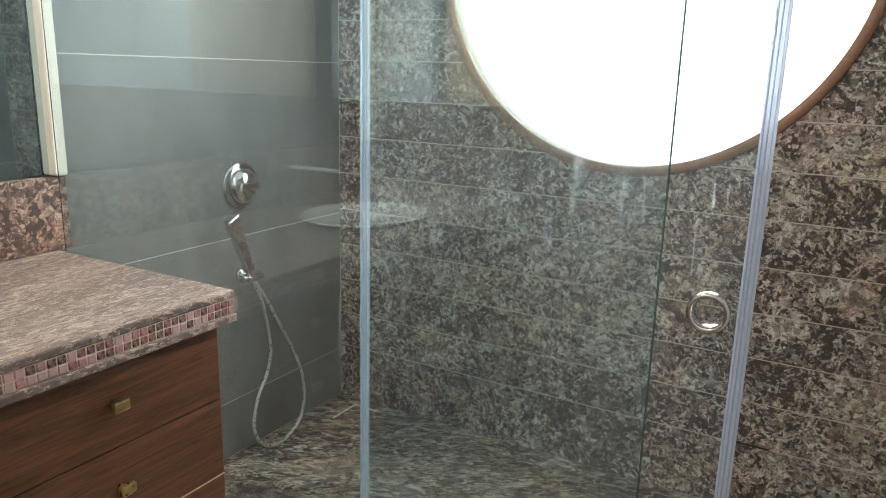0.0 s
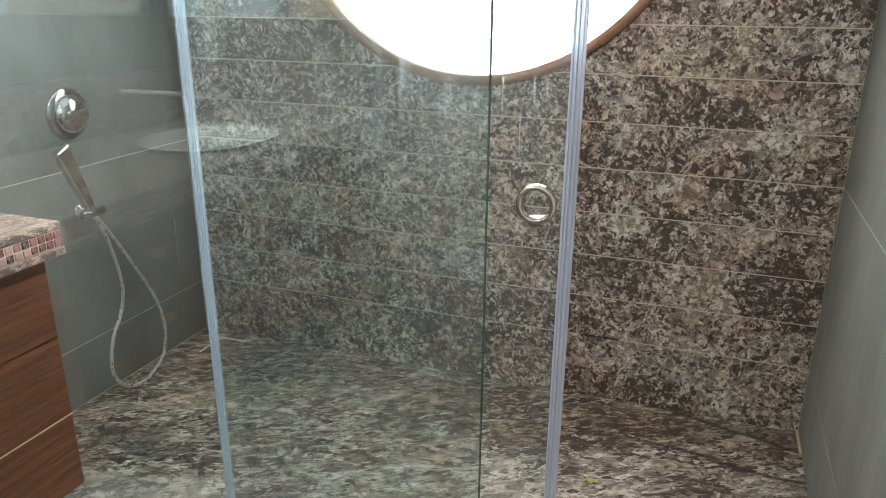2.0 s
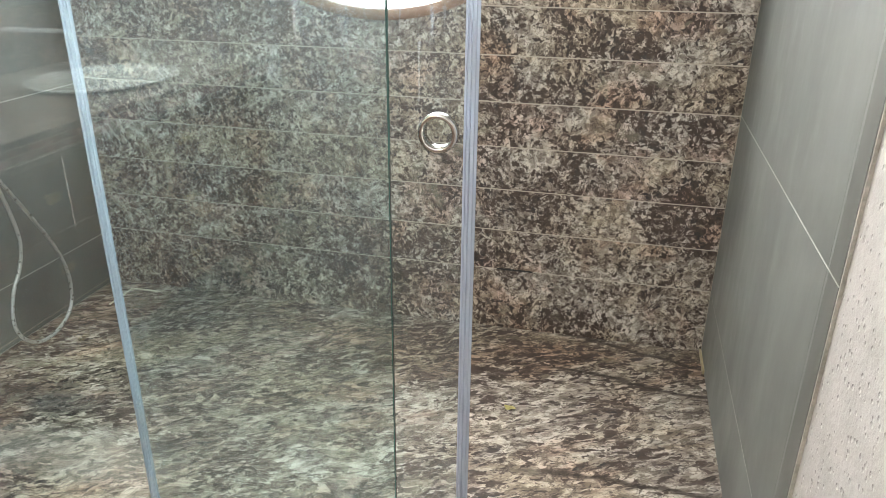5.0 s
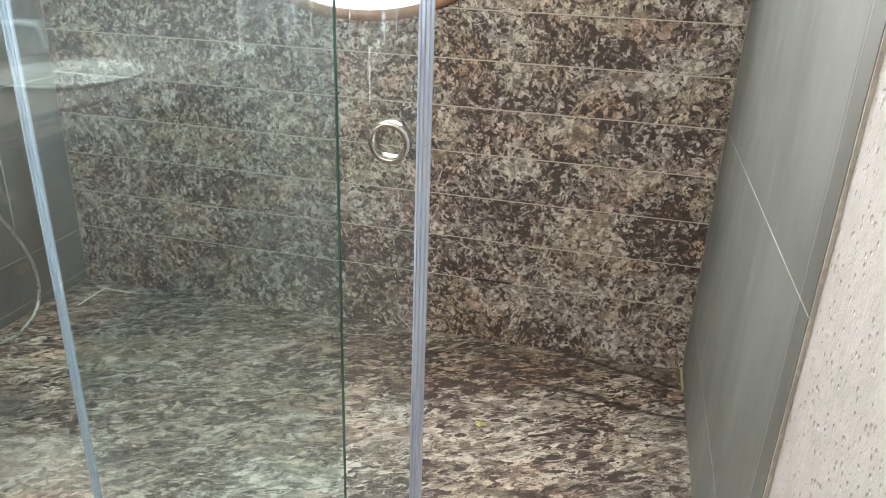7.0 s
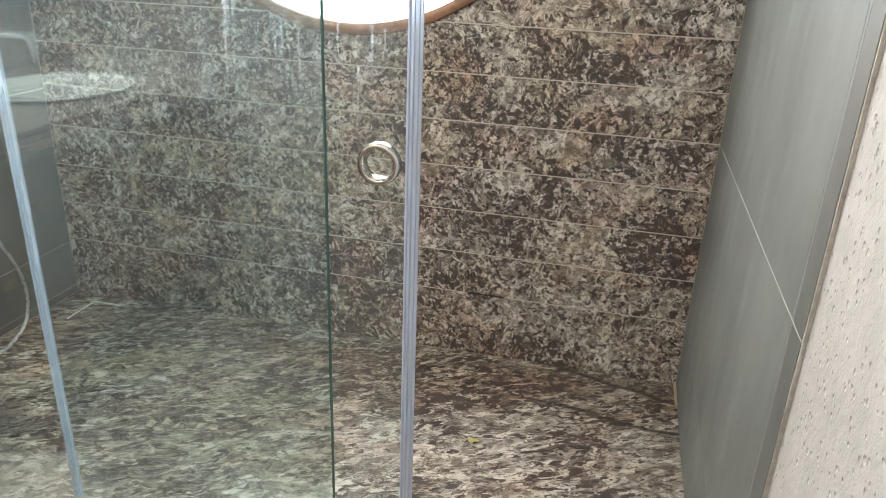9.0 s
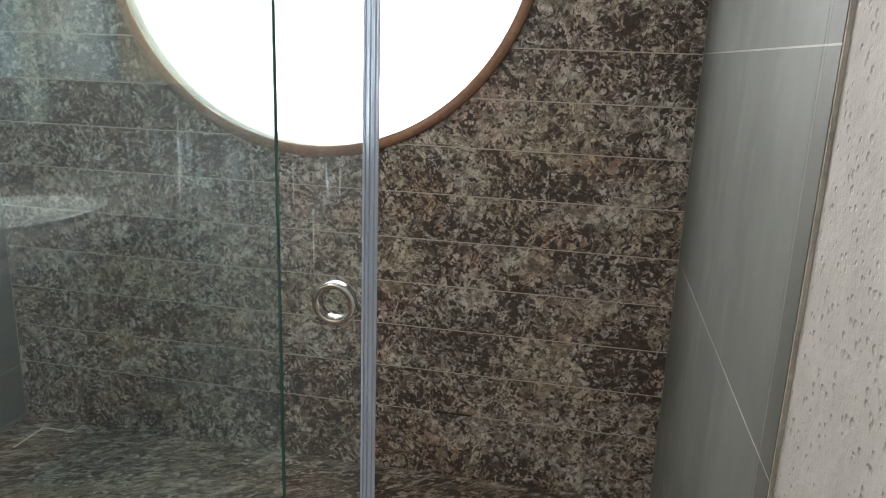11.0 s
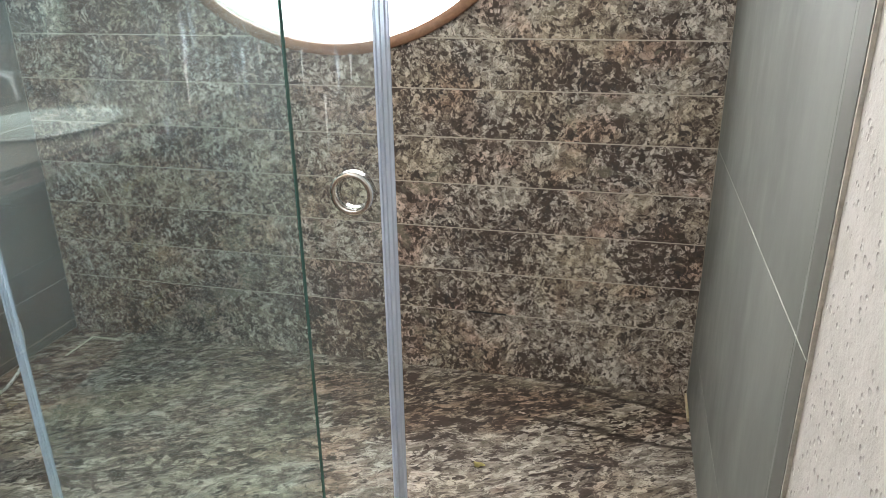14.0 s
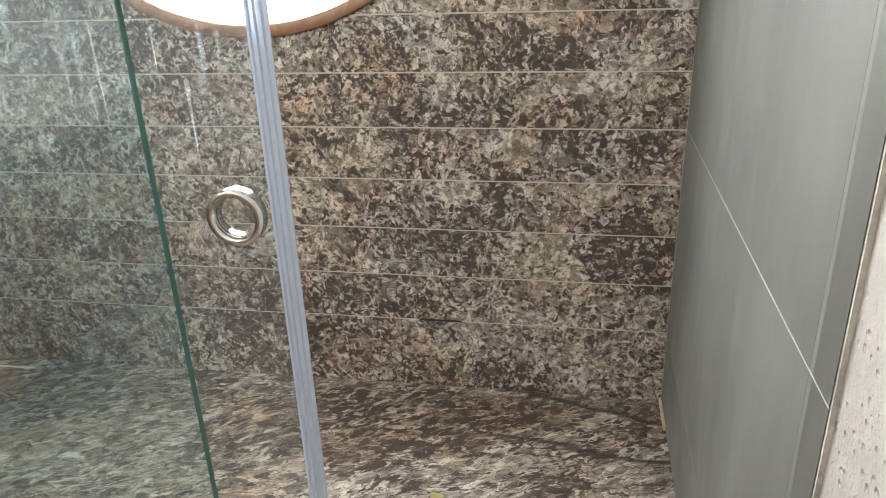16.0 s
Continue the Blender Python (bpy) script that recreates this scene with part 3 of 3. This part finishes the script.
hand = thing("hand_shower", "chrome stick hand shower in a wall bracket with a steel hose", "hand shower")
BR = (W, -0.572, 0.640)
part("wall_flange", lathe([(0.026, 0.0), (0.026, 0.006), (0.022, 0.010), (0.012, 0.011), (0.012, 0.050), (0.0, 0.050)], 36, "x", BR), CHROME, hand)
part("bracket", lathe([(0.013, -0.045), (0.017, -0.04), (0.017, 0.04), (0.013, 0.045)], 28, "y", (W + 0.055, BR[1], BR[2])), CHROME, hand)
p0, p1 = Vector((W + 0.058, BR[1] - 0.005, BR[2] + 0.005)), Vector((W + 0.085, BR[1] - 0.116, BR[2] + 0.238))
bm = bmesh.new()
axis = (p1 - p0).normalized()
s = axis.cross(Vector((1, 0, 0))).normalized()
u = s.cross(axis).normalized()
rings = []
for t, w, h in ((0.0, 0.012, 0.012), (0.12, 0.015, 0.013), (0.5, 0.021, 0.014), (0.98, 0.028, 0.013), (1.0, 0.027, 0.011)):
    c = p0.lerp(p1, t)
    rings.append([bm.verts.new(c + s * a * w + u * b * h) for a, b in ((-1, -0.7), (-0.8, -1), (0.8, -1), (1, -0.7), (1, 0.7), (0.8, 1), (-0.8, 1), (-1, 0.7))])
for a, b in zip(rings, rings[1:]):
    for i in range(8):
        bm.faces.new((a[i], a[(i + 1) % 8], b[(i + 1) % 8], b[i]))
bm.faces.new(rings[0])
bm.faces.new(rings[-1])
bmesh.ops.recalc_face_normals(bm, faces=bm.faces[:])
part("handle", bm, CHROME, hand)
X = W + 0.05
part("hose", sweep(spline([(X, -0.575, 0.625), (X + 0.005, -0.545, 0.603), (X + 0.005, -0.447, 0.441), (X + 0.005, -0.351, 0.266), (X + 0.01, -0.317, 0.13), (X + 0.02, -0.349, 0.02), (X + 0.03, -0.439, F + 0.008),
                           (X + 0.035, -0.532, F + 0.010), (X + 0.03, -0.593, 0.022), (X + 0.02, -0.606, 0.087), (X + 0.005, -0.569, 0.172), (X - 0.005, -0.505, 0.25), (X - 0.01, -0.477, 0.343), (X - 0.005, -0.511, 0.508), (X, -0.560, 0.620)], 10), circle(0.0062, 10)), HOSE, hand, "ribbed steel hose")

drain = thing("floor_drain", "square granite floor drain cover with a pale metal angle", "drain")
bm = bmesh.new()
for b in ((-2.218, -2.100, -0.068, -0.061), (-2.218, -2.211, -0.215, -0.068)):
    box(*b, F + 0.0005, F + 0.004, bm=bm)
part("frame", bm, PALE_METAL, drain, "pale metal frame")
part("grate", box(-2.210, -2.105, -0.213, -0.069, F + 0.0003, F + 0.002), GRANITE_FLOOR, drain, "granite infill plate")
# thin chip shaped as the yellow light reflection on the wet floor
bm = bmesh.new()
ring = [bm.verts.new((-0.600 + (0.016 + 0.006 * math.sin(3 * a + 1)) * math.cos(a), -0.50 + 0.012 * math.sin(a), F + 0.002 + 0.003 * math.sin(2 * a) ** 2)) for a in (2 * math.pi * i / 14 for i in range(14))]
mid = bm.verts.new((-0.600, -0.50, F + 0.001))
for i in range(14):
    bm.faces.new((ring[i], ring[(i + 1) % 14], mid))
bmesh.ops.solidify(bm, geom=bm.faces[:], thickness=0.0012)
tagged(part("petal", bm, FLOOR_GLINT), "small yellow chip standing in for a light reflection on the granite floor", "petal")

# ---- vanity ----
VY0, VY1 = SOUTH + 0.016, -1.275
cab = thing("vanity_cabinet", "wall-hung dark teak vanity with brass drawer knobs", "cabinet")
VX = -1.708
part("body", box(W + 0.002, VX - 0.02, VY0, VY1, 0.215, 0.7985, 0.002), WOOD, cab)
for k, (z0, z1) in enumerate(((0.603, 0.798), (0.407, 0.600), (0.215, 0.404))):
    for y0, y1 in ((-1.836, VY1), (-2.40, -1.839)):
        dr = part("drawer_front", box(VX - 0.0195, VX, y0, y1, z0, z1, 0.002), WOOD, cab)
        kz, ky = (0.702, 0.515, 0.318)[k], (y0 + y1) / 2
        bm = lathe([(0.006, -0.0005), (0.006, 0.018), (0.005, 0.0195)], 14, "x", (VX, ky, kz))
        kn = part("knob", bm, BRASS, dr, "square brass knob")
        bm = box(VX + 0.016, VX + 0.031, ky - 0.018, ky + 0.018, kz - 0.012, kz + 0.012, 0.003)
        part("knob_cap", bm, BRASS, kn)

part("pale_edge", box(VX - 0.018, VX + 0.0004, -1.836, VY1 + 0.0004, 0.4042, 0.4068), BEIGE, cab, "pale drawer edge")

top = thing("countertop", "mottled granite countertop with a red mosaic edge band", "countertop")
TX = -1.664
part("upper_slab", box(W + 0.001, TX, VY0, -1.2575, 0.8545, 0.873, 0.004), GRANITE_TOP, top)
part("lower_slab", box(W + 0.001, TX + 0.004, VY0, -1.2575, 0.799, 0.818, 0.004), GRANITE_TOP, top)
part("core", box(W + 0.001, TX - 0.0035, VY0, -1.261, 0.8182, 0.8543), GROUT, top)
tile_me = None
n = int((-1.266 - VY0) / 0.0194) - 2
for row in range(2):
    for i in range(n):
        y = -1.270 - i * 0.0194
        if tile_me is None:
            ob = part("mosaic_tile", box(-0.006, 0.006, -0.0083, 0.0083, -0.0079, 0.0079, 0.0014, seg=1), MOSAIC, top)
            tile_me = ob.data
        else:
            ob = new("mosaic_tile", tile_me)
            ob.parent = top
        ob.location = (TX - 0.0075 + random.uniform(-0.001, 0.001), y, 0.8274 + row * 0.0178)
        ob.rotation_euler = (random.uniform(-0.03, 0.03), random.uniform(-0.03, 0.03), random.uniform(-0.04, 0.04))
splash = tagged(part("backsplash", box(W + 0.001, W + 0.03, VY0, -1.218, 0.8735, 1.071, 0.003), GRANITE_SPLASH), "mottled granite upstand behind the vanity", "backsplash")

mirror = thing("wall_mirror", "large mirror in a thick cream-painted frame above the backsplash", "mirror")
M0, M1, MZ0, MZ1 = -2.70, -1.216, 1.072, 2.1
part("glass", box(W + 0.006, W + 0.012, M0 + 0.03, M1 - 0.03, MZ0 + 0.004, MZ1 - 0.03), MIRROR, mirror)
for b in ((M0, M0 + 0.04, MZ0, MZ1), (M1 - 0.04, M1, MZ0, MZ1), (M0 + 0.04, M1 - 0.04, MZ1 - 0.04, MZ1)):
    part("frame_rail", box(W + 0.001, W + 0.042, b[0], b[1], b[2], b[3], 0.006), CREAM, mirror)

basin = thing("wash_basin", "white oval ceramic basin set on the granite counter", "basin")
BX, BY = -1.915, -2.09
bm = lathe([(0.13, 0.0), (0.18, 0.008), (0.205, 0.022), (0.212, 0.030), (0.209, 0.034), (0.198, 0.033), (0.180, 0.022), (0.12, 0.011), (0.0001, 0.008)], 56, "z")
for vtx in bm.verts:
    vtx.co = Vector((BX + vtx.co.x * 0.95, BY + vtx.co.y * 1.08, 0.8735 + vtx.co.z * 0.6))
part("bowl", bm, CERAMIC, basin)
spout = thing("basin_spout", "slim chrome wall spout over the basin", "tap")
SY = -2.165
part("arm", sweep(spline([(W + 0.012, SY, 1.010), (-2.20, SY, 1.012), (-2.10, SY, 1.012), (-2.066, SY, 1.005), (-2.055, SY, 0.980), (-2.048, SY, 0.940)], 8), circle(0.0075, 20)), SATIN, spout)
part("wall_plate", lathe([(0.026, 0.012), (0.026, 0.020), (0.022, 0.023)], 32, "x", (W, SY, 1.010)), CHROME, spout)

# ---- wall behind ----
part("dark_strip", box(-2.062, -1.980, SOUTH + 0.0005, SOUTH + 0.012, 1.2375, TOP - 0.001), SLATE_DARK, wall_south, "dark slate strip")
panel = thing("wall_cabinet", "pale wooden framed cabinet above the granite dado", "cabinet")
part("carcass", box(-1.96, -1.25, SOUTH + 0.001, SOUTH + 0.05, 1.245, 2.2, 0.003), BEIGE, panel)
for b in ((-1.974, -1.915, 1.24, 2.22), (-1.295, -1.236, 1.24, 2.22)):
    part("frame_stile", box(b[0], b[1], SOUTH + 0.0505, SOUTH + 0.066, b[2], b[3], 0.003), BEIGE, panel)
part("frame_rail", box(-1.914, -1.296, SOUTH + 0.0505, SOUTH + 0.066, 2.16, 2.22, 0.003), BEIGE, panel)

# unseen lamps: one inferred over the vanity, one added to brighten the south wall
for LX, LY, glow in ((-1.74, -2.0, GLOW), (-1.55, -2.48, GLOW_FILL)):
    lamp = thing("unseen_lamp", "unseen square ceiling light with a warm white diffuser", "ceiling light", "ceiling lights", at=(LX, LY, TOP))
    part("frame", box(-0.13, 0.13, -0.13, 0.13, -0.03, -0.001, 0.004), CREAM, lamp)
    part("diffuser", box(-0.11, 0.11, -0.11, 0.11, -0.036, -0.0305), glow, lamp)

# ---- pieces of walls and floor ----
HOLE = CR + 0.026


def course(z0, z1):
    """Outlines of one granite course, cut round the window."""
    g = 0.0019
    x0, x1, z0, z1 = W + 0.001, -0.001, z0 + g, z1 - g
    half = lambda z: math.sqrt(max(HOLE ** 2 - (z - CZ) ** 2, 0))
    cut0, cut1 = abs(z0 - CZ) < HOLE, abs(z1 - CZ) < HOLE
    if not cut0 and not cut1:
        return [[(x0, z0), (x1, z0), (x1, z1), (x0, z1)]]
    if cut0 and cut1:
        zs = [z0 + (z1 - z0) * i / 8 for i in range(9)]
        return [[(x0, z0)] + [(CX - half(z), z) for z in zs] + [(x0, z1)], [(x1, z1)] + [(CX + half(z), z) for z in reversed(zs)] + [(x1, z0)]]
    if cut1:
        a = math.atan2(z1 - CZ, half(z1))
        arc = [(CX + HOLE * math.cos(a + (-math.pi - 2 * a) * i / 24), CZ + HOLE * math.sin(a + (-math.pi - 2 * a) * i / 24)) for i in range(25)]
        return [[(x0, z0), (x1, z0), (x1, z1)] + arc + [(x0, z1)]]
    a = math.atan2(z0 - CZ, half(z0))
    arc = [(CX - HOLE * math.cos(a + (math.pi - 2 * a) * i / 24), CZ + HOLE * math.sin(a + (math.pi - 2 * a) * i / 24)) for i in range(25)]
    return [[(x1, z1), (x0, z1), (x0, z0)] + arc + [(x1, z0)]]


levels = [F - 0.01] + [0.2 + 0.15 * i for i in range(17)]
for z0, z1 in zip(levels, levels[1:]):
    for outline in course(z0, min(z1, TOP)):
        part("granite_plank", slab(outline, 0.0, 0.018), GRANITE_WALL, wall_north)

part("open_joint", box(-0.735, -0.605, -0.0008, 0.0012, 0.1975, 0.2035), DARK, wall_north, "dark open joint")

for z0, z1 in ((F, 0.18), (0.18, 0.782), (0.782, 1.388), (1.388, 1.99), (1.99, 2.6)):
    for y0, y1 in ((-1.8, 0.0), (SOUTH, -1.8)):
        part("slate_tile", box(W - 0.012, W, y0 + 0.0015, y1 - 0.0015, z0 + 0.0015, z1 - 0.0015), SLATE, wall_west)
for z0, z1 in ((F, 0.195), (0.195, 0.802), (0.802, 1.402), (1.402, 2.0), (2.0, 2.6)):
    part("ground_edge", box(0.0002, 0.0135, -1.1600, -1.1482, z0 + 0.0016, z1 - 0.0016), SLATE_EDGE, wall_east, "narrow paler slate edge band")
    part("slate_tile", box(0.0, 0.0135, -1.148, -0.0015, z0 + 0.0016, z1 - 0.0016), SLATE, wall_east)
    part("slate_trim", box(0.0, 0.0135, FRONT, -1.1615, z0 + 0.0016, z1 - 0.0016), SLATE_DARK, wall_east, "narrow darker slate strip")
    part("mortar_edge", box(0.001, 0.0138, FRONT - 0.005, FRONT - 0.0005, z0, z1), MORTAR, wall_east, "rough brown mortar edge")

for x0, x1 in ((W, 0.0135),):
    for y0, y1 in ((-1.178, 0.006), (SOUTH, -1.181)):
        part("floor_slab", box(x0, x1, y0, y1, F - 0.02, F), GRANITE_FLOOR, floor)
